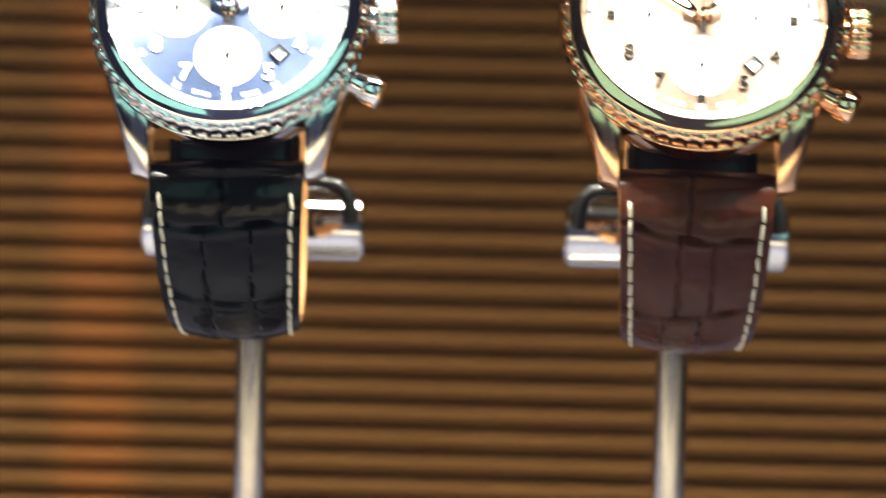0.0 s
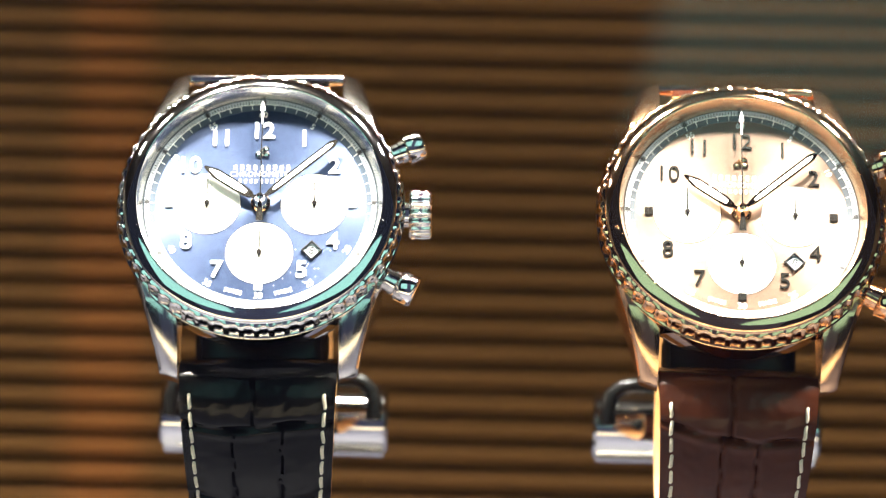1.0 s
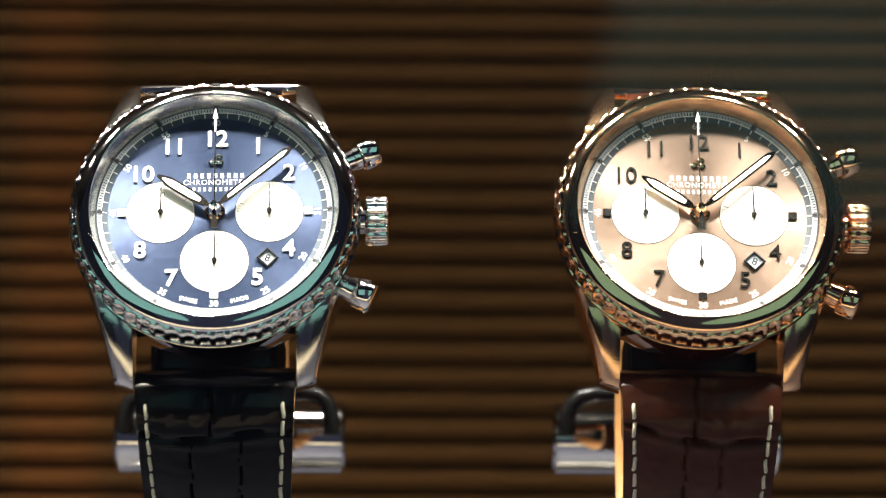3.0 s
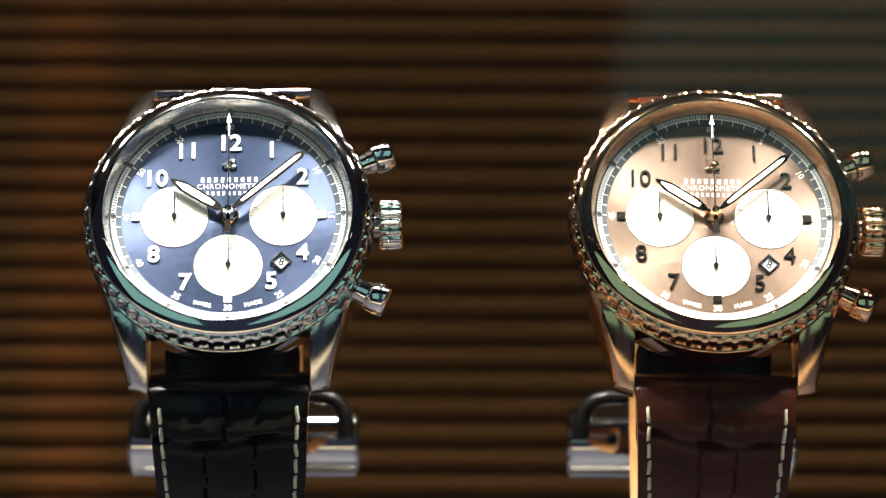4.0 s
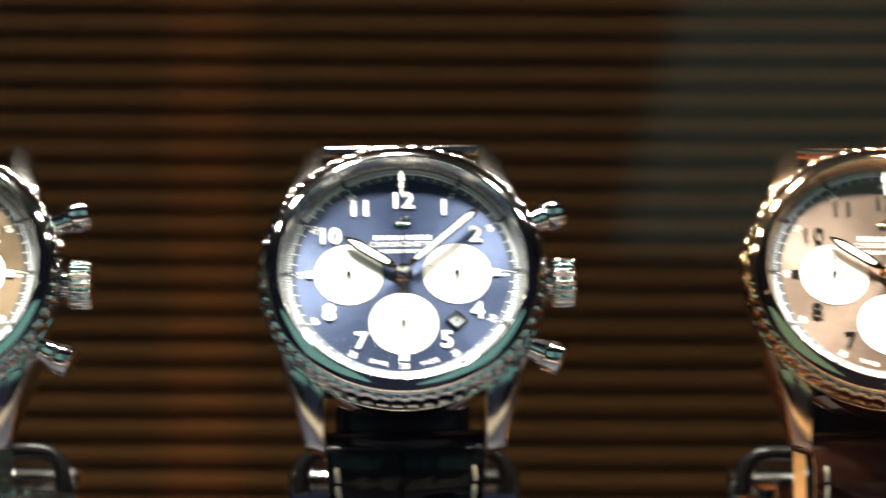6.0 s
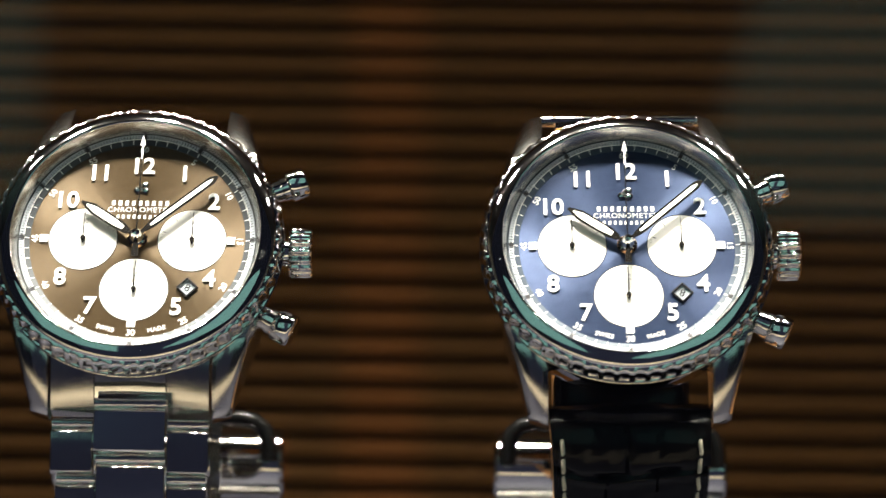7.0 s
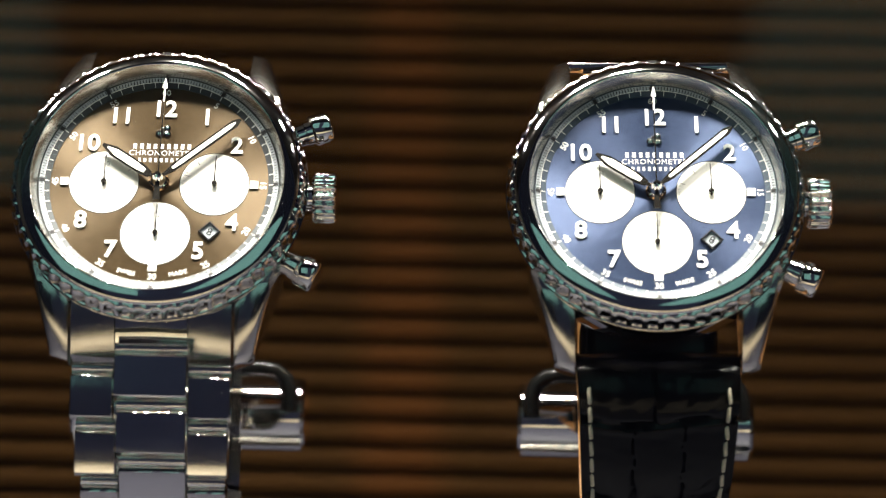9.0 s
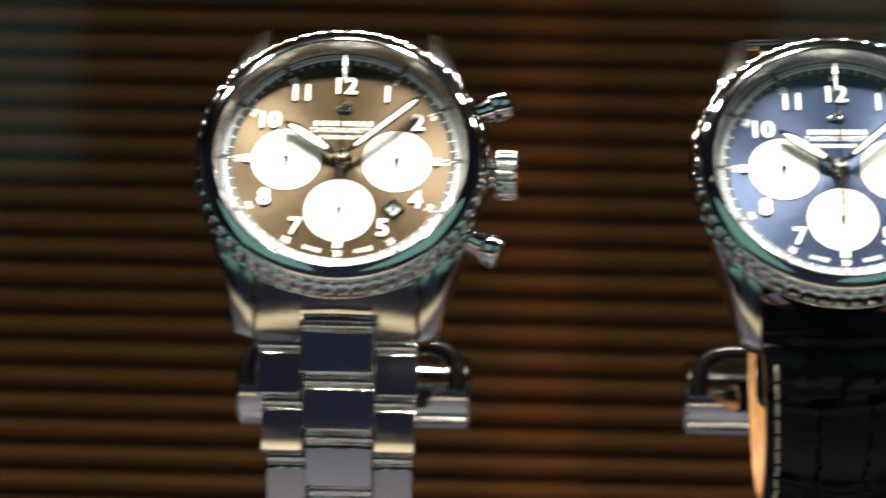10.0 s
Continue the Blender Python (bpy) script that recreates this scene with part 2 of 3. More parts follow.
# the shop front round the case
slab("wall_front", (1.3, 0.38, 1.129), (0, -0.02, -0.5855), CASE_WALL, "dark plinth of the shop front under the case")
slab("wall_front", (4.0, 0.38, 3.15), (-2.66, -0.02, 0.425), CASE_WALL, "dark shop front beside the display case")
slab("wall_front", (4.0, 0.38, 3.15), (2.66, -0.02, 0.425), CASE_WALL, "dark shop front beside the display case")
slab("wall_front", (1.3, 0.38, 1.478), (0, -0.02, 1.261), CASE_WALL, "dark shop front above the display case")

# the unseen street behind the viewer: added glowing panels for reflections, and a pavement
right = slab("backdrop", (2.9, 0.1, 2.9), (1.81, -4.0, 1.85), TEAL, "added glowing teal panel across the street, mirrored in glass and metal")
# sheared so that the panel's mirrored edge leans
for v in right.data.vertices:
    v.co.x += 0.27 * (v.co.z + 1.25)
slab("backdrop", (2.9, 0.1, 2.9), (-2.20, -4.0, 1.85), TEAL, "added glowing teal panel across the street, mirrored in glass and metal")
# added navy panel, glows faintly and fills the gap in the mirrored teal
slab("backdrop", (3.6, 0.1, 5.2), (-0.2, -4.2, 1.0), NAVY, "added faintly glowing navy panel behind the teal panels")
slab("pavement", (30, 3.6, 0.1), (0, -2.1, -1.2), CASE_WALL, "dark pavement outside the shop window")


# ---- downlights ----
def downlight(x, y, power):
    top = new("downlight")
    top.location = (x, y, 0.4995)
    tagged(top, "small round recessed spotlight in the case ceiling", "lamp", "case downlights")
    part("ring", lathe([(17.2, -3), (21, -3), (21.5, -2.5), (21.5, 0), (17.2, 0)], 48), STEEL_BRUSHED, top, "metal trim ring")
    part("lens", disc(17, -2, -0.5, 48), LED, top, "glowing lens")
    la = bpy.data.lights.new("downlight", "SPOT")
    la.energy, la.shadow_soft_size, la.spot_size, la.spot_blend = power, 0.016, radians(51), 0.9
    la.color = (1.0, 0.93, 0.83)
    lo = new("spot", la)
    lo.matrix_world = look((x, y, 0.494), (x * 0.8, -0.030, DIAL_Z))
    lo["kind"] = "structure"


for lx in (-0.325, -0.215, -0.087, -0.014, 0.152, 0.262):
    downlight(lx, -0.055, 14.5)


# ---- watches ----
R_DIAL, R_TRACK, R_WALL = 16.0, 17.6, 18.4


def coin_ring():
    notches = 60

    def radial(a, k):
        if k not in (1, 2, 3, 4, 5, 6):
            return 0.0
        ph = (a * notches / (2 * math.pi)) % 1.0
        u = min(1.0, max(0.0, (0.36 - abs(ph - 0.5)) / 0.20))
        cut = u * u * (3 - 2 * u)
        return -0.26 * cut * (0.35 if k == 1 else 0.8 if k == 6 else 1.0)
    prof = [(19.9, -0.7), (21.5, -0.7), (21.8, -0.4), (21.52, 1.45), (21.42, 1.72), (21.25, 1.9), (21.0, 2.0), (19.9, 2.05)]
    return lathe(prof, notches * 12, True, radial)


def lug(side, top):
    """One horn of the case, from under the bezel down to its tip."""
    bm = bmesh.new()
    rows = []
    n = 14
    for i in range(n + 1):
        t = i / n
        y = 12.0 + 13.8 * t
        z_top = -0.6 - 5.6 * t ** 2.0
        z_bot = -9.6 - 0.4 * t
        if t > 0.9:
            z_bot += (t - 0.9) * 14
        x_in = 12.0
        x_out = 14.9 + 3.7 * (1 - t) ** 1.35
        c = 0.7 + 0.25 * t
        sec = [(x_in, z_bot), (x_in, z_top - 0.12), (x_in + 0.15, z_top), (x_out - c, z_top - 0.05), (x_out - 0.1, z_top - c * 1.1),
               (x_out, z_top - c * 1.4), (x_out - 0.3, z_bot)]
        rows.append([bm.verts.new((x * side, (1 if top else -1) * (y - 1.1 * t ** 4 * (x - x_in) / 3.0), z)) for x, z in sec])
    for a, b in zip(rows, rows[1:]):
        for k in range(len(a)):
            bm.faces.new((a[k], a[(k + 1) % len(a)], b[(k + 1) % len(a)], b[k]))
    bm.faces.new(rows[0])
    bm.faces.new(rows[-1])
    return bm


def fluted(r, depth, x0, x1, flutes, soft):
    """A knob along x with flutes round it."""
    n = flutes * 8

    def radial(a, k):
        if k in (0, 5):
            return 0
        ph = (a * flutes / (2 * math.pi)) % 1.0
        u = abs(ph - 0.5) / 0.30
        return -depth * (math.sqrt(max(0, 1 - u * u)) if u < 1 else 0)
    bm = lathe([(0.01, x0), (r - soft, x0), (r, x0 + soft), (r, x1 - soft), (r - soft, x1), (0.01, x1)], n, True, radial)
    bmesh.ops.rotate(bm, matrix=Matrix.Rotation(radians(90), 3, "Y"), verts=bm.verts[:])
    return bm


def round_x(profile, n=32):
    bm = lathe(profile, n)
    bmesh.ops.rotate(bm, matrix=Matrix.Rotation(radians(90), 3, "Y"), verts=bm.verts[:])
    return bm


def hand_outline(length, wide, tip, tail):
    """A pencil-shaped hand along +y."""
    return [(-wide * 0.30, tail), (wide * 0.30, tail), (wide * 0.5, tail + 1.6), (wide * 0.5, length - tip), (wide * 0.12, length), (-wide * 0.12, length), (-wide * 0.5, length - tip), (-wide * 0.5, tail + 1.6)]


def place(ang, r, z=0.0, turn=None):
    a = radians(ang)
    return pose(r * math.sin(a) * MM, r * math.cos(a) * MM, z * MM, 0, 0, -ang if turn is None else turn)


TEXTS = {}


def writing(text, size, mat, bold, depth=0.1, space=1.0):
    key = (text, size, mat.name, bold)
    if key not in TEXTS:
        TEXTS[key] = text_mesh(text, size, mat, bold, depth, "numeral", space)
    return TEXTS[key]


def tick_mesh(w, h, d, mat, name):
    bm = bmesh.new()
    box(bm, w, h, d)
    return mesh_of(bm, name, mat, smooth=False)


def subdial(watch, cx, cy, kind):
    sd = part("subdial", disc(5.1, -0.1, 0.05, 72, 0, 0, 0, 0.04), SILVER_DIAL, watch, "silvery white subdial", m=pose(cx * MM, cy * MM, 0))
    part("rim", lathe([(5.04, 0.0), (5.16, 0.0), (5.16, 0.07), (5.04, 0.07)], 72), SATIN_STEEL, sd)
    track = bmesh.new()
    major = 12 if kind == "hours" else (10 if kind == "minutes" else 6)
    for i in range(60):
        a = -2 * math.pi * i / 60
        if (i * major) % 60 == 0:
            continue
        box(track, 0.05, 0.35, 0.02, Matrix.Rotation(a, 4, "Z") @ Matrix.Translation((0, 4.62, 0.065)))
    part("minute_track", track, DARK_INK, sd, smooth=False)
    tm = tick_mesh(0.11, 0.8, 0.02, DARK_INK, "tick")
    for i in range(major):
        part("tick", tm, DARK_INK, sd, m=place(360 * i / major, 4.35, 0.067))
    marks = {"hours": ("12", "3", "6", "9"), "minutes": ("30", "10", "20"), "seconds": ("60", "20", "40")}[kind]
    for i, s in enumerate(marks):
        ang = 360 * i / len(marks)
        part("numeral", writing(s, 1.25, GREY_INK, 0.0, 0.03), GREY_INK, sd, m=place(ang, 3.0, 0.07, 0))
    hand = prism([(-0.09, -0.9), (0.09, -0.9), (0.13, 0), (0.04, 4.3), (-0.04, 4.3), (-0.13, 0)], 0.45, 0.55)
    h = part("hand", hand, DARK_METAL, sd, smooth=False)
    part("hub", disc(0.42, 0.05, 0.75, 20, 0, 0, 0, 0.12), DARK_METAL, h)


def strap_path():
    front = [(1.5, -23.4), (-2.5, -24.0), (-4.8, -26.0), (-5.8, -29.5), (-4.6, -34), (-1.0, -41), (5.5, -47), (13, -50.0), (22, -49), (29, -43), (32.5, -34), (33.5, -24), (33, -12), (31, 2), (27, 12), (20, 18.5), (14, 20.0)]
    return front


def leather_strap(watch, mat, seed):
    pts, total = catmull(strap_path(), 520)
    rnd = random.Random(seed)
    nu = 66
    folds = []
    s = 14.2 + rnd.random()
    while s < total:
        folds.append((s, rnd.uniform(-0.10, 0.10), rnd.uniform(0.2, 1.2)))
        s += rnd.uniform(11.0, 15.0)
    cols = []
    for k in range(len(folds) + 1):
        c = [-0.28 + rnd.uniform(-0.14, 0.10), 0.24 + rnd.uniform(-0.12, 0.14)] if k else [-0.1 + rnd.uniform(-0.06, 0.06)]
        cols.append(c)
    half = lambda s: 11.8 - 2.0 * min(1.0, max(0.0, s - 6) / 40.0)

    def height(u, s):
        """Puff of the padded strap, cut by the creases between its scales."""
        h = 1.8 * (1 - abs(u) ** 2.6) if s < 60 else 0.5 * (1 - abs(u) ** 3)
        h *= min(1.0, 0.15 + max(0.0, s - 4.5 + 1.2 * u * u) / 4.5)
        cell = 0
        for f, slope, wob in folds:
            d = s - (f + slope * u * 11 + 0.5 * math.sin(3.0 * u + wob * 5))
            if d > 0:
                cell += 1
            h -= 1.05 * math.exp(-(d / 0.42) ** 2) * (0.6 + 0.4 * math.sin(u * 9 + wob * 7))
            h += 0.16 * math.exp(-((d - 0.9) / 0.6) ** 2)
        for c in cols[min(cell, len(cols) - 1)]:
            d = (u - c - 0.015 * math.sin(s * 1.3)) * 11
            h -= 0.55 * math.exp(-(d / 0.26) ** 2)
        h += 0.09 * noise.noise(Vector((u * 9, s * 0.8, seed)))
        return h
    bm = bmesh.new()
    lin = bmesh.new()
    top_rows, bot_rows, lin_rows = [], [], []
    for i, (Y, Z) in enumerate(pts):
        s = total * i / (len(pts) - 1)
        a, b = pts[max(i - 1, 0)], pts[min(i + 1, len(pts) - 1)]
        d = np.array(b) - np.array(a)
        d /= np.linalg.norm(d)
        nrm = np.array([d[1], -d[0]])          # outwards, away from the loop's inside
        w = half(s)
        top, bot, li = [], [], []
        for j in range(nu + 1):
            u = -1 + 2 * j / nu
            ue = max(-1.0, min(1.0, u))
            hh = height(ue, s)
            p = (Y + nrm[0] * hh, Z + nrm[1] * hh)
            top.append(bm.verts.new((ue * w, *to_local(*p))))
        for j in range(nu + 1):
            u = -1 + 2 * j / nu
            p = (Y - nrm[0] * 0.9, Z - nrm[1] * 0.9)
            bot.append(bm.verts.new((u * w, *to_local(*p))))
        for e in (0.9, 1.7):
            row = []
            for j in range(9):
                u = -1 + 2 * j / 8
                p = (Y - nrm[0] * e, Z - nrm[1] * e)
                row.append(lin.verts.new((u * (w + 0.05), *to_local(*p))))
            li.append(row)
        top_rows.append(top), bot_rows.append(bot), lin_rows.append(li)

    def skin(target, rows, close):
        for a, b in zip(rows, rows[1:]):
            n = len(a)
            for k in range(n):
                target.faces.new((a[k], a[(k + 1) % n], b[(k + 1) % n], b[k]))
        target.faces.new(rows[0])
        target.faces.new(rows[-1][::-1])
    skin(bm, [t + b[::-1] for t, b in zip(top_rows, bot_rows)], True)
    skin(lin, [r[0] + r[1][::-1] for r in lin_rows], True)
    strap = part("strap", bm, mat, watch, sharp=60)
    part("lining", lin, TAN_LINING, strap, "tan leather lining")
    # thread
    st = tube([(-0.06, -1.02, -0.22), (0.04, -0.72, 0.06), (0.03, 0, 0.16), (-0.04, 0.72, 0.06), (0.06, 1.02, -0.22)], 0.28, 8)
    sm = mesh_of(st, "stitch", THREAD)
    s = 11.0
    while s < 58:
        i = s / total * (len(pts) - 1)
        i0 = int(i)
        Y, Z = pts[i0] + (pts[i0 + 1] - pts[i0]) * (i - i0)
        d = (pts[i0 + 1] - pts[i0])
        d /= np.linalg.norm(d)
        nrm = np.array([d[1], -d[0]])
        u = 1 - 1.55 / half(s)
        hh = 1.8 * (1 - u ** 2.6) * min(1.0, 0.15 + max(0.0, s - 4.5 + 1.2 * u * u) / 4.5)
        for side in (-1, 1):
            p = (Y + nrm[0] * hh, Z + nrm[1] * hh)
            yl, zl = to_local(*p)
            dl = Vector((0, *to_local(*d))).normalized()
            nl = Vector((0, *to_local(*nrm))).normalized()
            xl = dl.cross(nl)
            m = Matrix((xl, dl, nl)).transposed().to_4x4()
            m.translation = Vector((side * u * half(s), yl, zl)) * MM
            part("stitch", sm, THREAD, strap, m=m @ pose(0, 0, 0, 0, 0, rnd.uniform(-6, 6)))
        s += 2.62
    return strap


def bracelet(watch):
    pts, total = catmull([(-5.2, -20.5), (-6.8, -27), (-7.0, -35), (-6.0, -43), (-2.0, -51), (5, -56), (14, -58.0), (23, -55), (29.5, -47), (32.5, -36), (33.5, -24), (33, -12), (31, 2), (27, 12), (20, 18.5), (14, 20.0)], 400)

    def at(s):
        i = min(max(s / total * (len(pts) - 1), 0), len(pts) - 1.001)
        i0 = int(i)
        p = pts[i0] + (pts[i0 + 1] - pts[i0]) * (i - i0)
        d = pts[min(i0 + 2, len(pts) - 1)] - pts[max(i0 - 2, 0)]
        d /= np.linalg.norm(d)
        return p, d

    def frame_at(s, x):
        p, d = at(s)
        nrm = np.array([d[1], -d[0]])
        dl = Vector((0, *to_local(*d))).normalized()
        nl = Vector((0, *to_local(*nrm))).normalized()
        xl = dl.cross(nl)
        m = Matrix((xl, dl, nl)).transposed().to_4x4()
        m.translation = Vector((x, *to_local(*p))) * MM
        return m
    br = new("bracelet")
    br.parent = watch
    tagged(br, "three-row steel link bracelet")

    def link(w, ln, th):
        bm = bmesh.new()
        n = 12
        rows = []
        for i in range(n + 1):
            t = -1 + 2 * i / n
            e = max(0.0, abs(t) - 0.80) / 0.20
            z = th * 0.5 - 0.10 * t * t - 0.65 * (1 - math.sqrt(max(0.0, 1 - e * e)))
            y = t * ln / 2
            rows.append([bm.verts.new(c) for c in ((-w / 2, y, -th / 2), (-w / 2, y, z - 0.12), (-w / 2 + 0.12, y, z), (w / 2 - 0.12, y, z), (w / 2, y, z - 0.12), (w / 2, y, -th / 2))])
        for a, b in zip(rows, rows[1:]):
            for k in range(6):
                bm.faces.new((a[k], a[(k + 1) % 6], b[(k + 1) % 6], b[k]))
        bm.faces.new(rows[0])
        bm.faces.new(rows[-1][::-1])
        return bm
    pitch = 8.0
    s = 4.4
    k = 0
    while s + pitch < total - 9:
        w_all = 23.6 - 3.6 * min(1.0, s / 28.0)
        drift = (0.3 + 0.035 * min(s, 30)) * max(0.0, min(1.0, (75 - s) / 30))
        wc = w_all * 0.46
        wo = (w_all - wc) / 2 - 0.15
        mc = mesh_of(link(wc - 0.15, 6.7, 2.6), "link", STEEL, sharp=40)
        part("link", mc, STEEL, br, "polished centre link", m=frame_at(s + 3.6, drift))
        mb = mesh_of(tube([(-wc / 2 + 0.1, 0, 0), (wc / 2 - 0.1, 0, 0)], 0.75, 12), "pin", STEEL)
        part("pin", mb, STEEL, br, m=frame_at(s - 0.35, drift) @ Matrix.Translation((0, 0, 0.35 * MM)))
        mo = mesh_of(link(wo, 6.7, 2.5), "link", LINK_STEEL, sharp=40)
        mp = mesh_of(tube([(-wo / 2 + 0.1, 0, 0), (wo / 2 - 0.1, 0, 0)], 0.75, 12), "pin", STEEL)
        for side in (-1, 1):
            x = side * (wc / 2 + wo / 2 + 0.08) + drift + 0.1
            part("link", mo, LINK_STEEL, br, "brushed outer link", m=frame_at(s + 6.6, x))
            part("pin", mp, STEEL, br, m=frame_at(s + 2.6, x) @ Matrix.Translation((0, 0, 0.3 * MM)))
        s += pitch
        k += 1
    # end pieces between the lugs, curved against the case
    for side in (-1, 0, 1):
        bm = bmesh.new()
        x0, x1 = (-5.2, 5.2) if side == 0 else ((5.35, 11.55) if side > 0 else (-11.55, -5.35))
        rows = []
        m = 10
        for i in range(m + 1):
            x = x0 + (x1 - x0) * i / m
            y_in = -math.sqrt(max(0, 20.2 ** 2 - x * x))
            y_out = -24.2 + (0.9 if side == 0 else -0.9)
            row = []
            for j in range(25):
                t = j / 24
                y = y_in + (y_out - y_in) * t
                t_lug = (-y - 12.0 + 1.5 * (1 - (x / 11.5) ** 2)) / 13.8
                z = -0.75 - 5.6 * t_lug ** 2
                row.append(bm.verts.new((x, y, z)))
            row.append(bm.verts.new((x, y_out, -8.4)))
            row.append(bm.verts.new((x, y_in, -8.4)))
            rows.append(row)
        for a, b in zip(rows, rows[1:]):
            for k2 in range(len(a)):
                bm.faces.new((a[k2], a[(k2 + 1) % len(a)], b[(k2 + 1) % len(a)], b[k2]))
        bm.faces.new(rows[0])
        bm.faces.new(rows[-1][::-1])
        part("end_link", bm, STEEL if side == 0 else STEEL_BRUSHED, br, "polished end link" if side == 0 else "brushed end link", sharp=40)


def make_watch(pos, label, metal, brushed, dial, ring, numeral_mat, strap_kind, seed):
    w = new("wristwatch")
    w.matrix_basis = pos
    tagged(w, label, "watch", "watches on display stands")
    # case
    part("case", lathe([(0.01, -12.2), (15.5, -12.2), (16.5, -11.8), (17.2, -10.8), (18.8, -10.4), (19.9, -9.6), (20.4, -8.0), (20.5, -4.5), (20.3, -1.6), (19.9, -0.7), (18.0, -0.7), (16.9, -0.6), (16.9, -0.15), (0.01, -0.15)], 144, False), metal, w)
    for top in (False, True):
        for side in (-1, 1):
            part("lug", lug(side, top), brushed, w, sharp=48)
    if strap_kind != "steel":
        part("spring_bar", tube([(-12.1, 25.4, -7.4), (12.1, 25.4, -7.4)], 0.95, 14), metal, w)
    # bezel
    bz = part("bezel", lathe([(R_WALL, 2.75), (18.42, 2.92), (18.5, 3.03), (18.62, 3.08), (18.85, 3.045), (19.15, 2.97), (19.45, 2.87), (19.75, 2.745), (20.1, 2.57), (20.4, 2.37), (20.6, 2.16), (20.66, 1.95), (20.66, 1.2), (R_WALL, 1.2)], 192), metal, w, "smooth polished bezel", sharp=50)
    part("coin_edge", coin_ring(), metal, bz, "notched coin edge", sharp=45)
    part("lip", lathe([(19.5, -1.35), (21.6, -1.35), (21.85, -1.15), (21.85, -0.95), (21.6, -0.75), (19.5, -0.75)], 192), metal, bz, sharp=40)
    part("marker", prism([(-0.75, 20.9), (0.75, 20.9), (0.0, 19.9)], 1.8, 2.35), brushed, bz, smooth=False)
    part("inner_wall", lathe([(R_TRACK, 0.55), (R_WALL, 2.75), (R_WALL, 1.2), (R_TRACK, 0.3)], 144), SATIN_GOLD if metal is GOLD else SATIN_STEEL, w)
    # dial and its ring
    dl = part("dial", disc(R_DIAL + 0.3, -0.14, 0.0, 128), dial, w)
    tr = part("minute_ring", lathe([(R_DIAL, -0.05), (R_DIAL, 0.12), (R_TRACK, 0.62), (R_TRACK, -0.05)], 144), ring, w)
    slope = math.degrees(math.atan2(0.5, R_TRACK - R_DIAL))
    part("scale_band", lathe([(16.85, 0.39), (16.85, 0.41), (17.5, 0.615), (17.5, 0.59)], 144), SCALE_BAND, tr, "pale band of the outer scale")
    short = tick_mesh(0.10, 0.95, 0.03, WHITE_INK, "tick")
    long = tick_mesh(0.62, 0.75, 0.04, DARK_INK, "tick")
    fine = bmesh.new()
    for i in range(240):
        ang = 360 * i / 240
        tilt = Matrix.Rotation(radians(-ang), 4, "Z") @ Matrix.Translation((0, 17.15, 0.515)) @ Matrix.Rotation(radians(slope), 4, "X")
        if i % 4 == 0:
            part("tick", short, WHITE_INK, tr, m=place(ang, 16.55, 0.33) @ pose(0, 0, 0, slope))
        if i % 20 == 0:
            part("tick", long, DARK_INK, tr, "dark five minute block", m=place(ang, 17.12, 0.512) @ pose(0, 0, 0, slope))
        else:
            box(fine, 0.13, 0.56, 0.03, tilt)
    tagged(part("fine_ticks", fine, DARK_INK, tr, smooth=False), kind="stuff")
    part("track_line", lathe([(16.80, 0.36), (16.88, 0.385), (16.88, 0.43), (16.80, 0.40)], 144), WHITE_INK, tr)
    # numerals
    for hour in (12, 1, 2, 4, 5, 7, 8, 10, 11):
        size = 3.75
        r = 12.74 if hour != 12 else 12.3
        a = radians(hour * 30)
        part("numeral", writing(str(hour), size, numeral_mat, 0.075 if numeral_mat is WHITE_INK else 0.0, 0.25), numeral_mat, dl, m=pose(r * math.sin(a) * MM, r * math.cos(a) * MM, 0.12 * MM))
    sq = tick_mesh(1.2, 1.2, 0.3, numeral_mat, "marker")
    for ang, r in ((90, 13.9), (270, 13.9), (180, 13.7)):
        part("marker", sq, numeral_mat, dl, m=place(ang, r, 0.1))
    small_mat = WHITE_INK
    for k in range(1, 13):
        ang = 30 * k
        turn = -ang if (ang <= 90 or ang >= 270) else 180 - ang
        if ang == 90 or ang == 270:
            turn = -ang if ang == 90 else -ang
        r = 15.2
        part("numeral", writing(str(5 * k), 1.35, small_mat, 0.015, 0.04), small_mat, dl, m=place(ang, r, 0.03, turn))
    for word, ang in (("SWISS", 194.5), ("MADE", 165.5)):
        part("writing", writing(word, 0.95, small_mat, 0.01, 0.04, 1.1), small_mat, dl, m=place(ang, 15.0, 0.03, 180 - ang))
    # maker's line as plain bars, the grade written out
    name_bar = bmesh.new()
    for i in range(9):
        box(name_bar, 0.50, 0.80, 0.05, Matrix.Translation((-4.0 + i * 1.0, 6.15, 0.03)))
    part("name_bars", name_bar, WHITE_INK, dl, "row of plain white bars", smooth=False)
    part("writing", writing("CHRONOMETER", 1.2, WHITE_INK, 0.0, 0.04, 1.12), WHITE_INK, dl, m=pose(0, 5.0 * MM, 0.03 * MM))
    model_bar = bmesh.new()
    for i in range(9):
        box(model_bar, 0.38, 0.62, 0.05, Matrix.Translation((-3.2 + i * 0.8, 3.85, 0.03)))
    part("name_bars", model_bar, WHITE_INK, dl, "row of plain white bars", smooth=False)
    em = bmesh.new()
    for x, y, r in ((-0.55, 8.35, 0.55), (0.6, 8.3, 0.55), (0.55, 9.25, 0.5), (-0.1, 9.1, 0.3), (0.1, 8.4, 0.35)):
        b2 = lathe([(0.01, 0), (r, 0), (r, 0.2), (r * 0.5, 0.4), (0.01, 0.45)], 20, False)
        bmesh.ops.translate(b2, vec=(x, y, 0), verts=b2.verts[:])
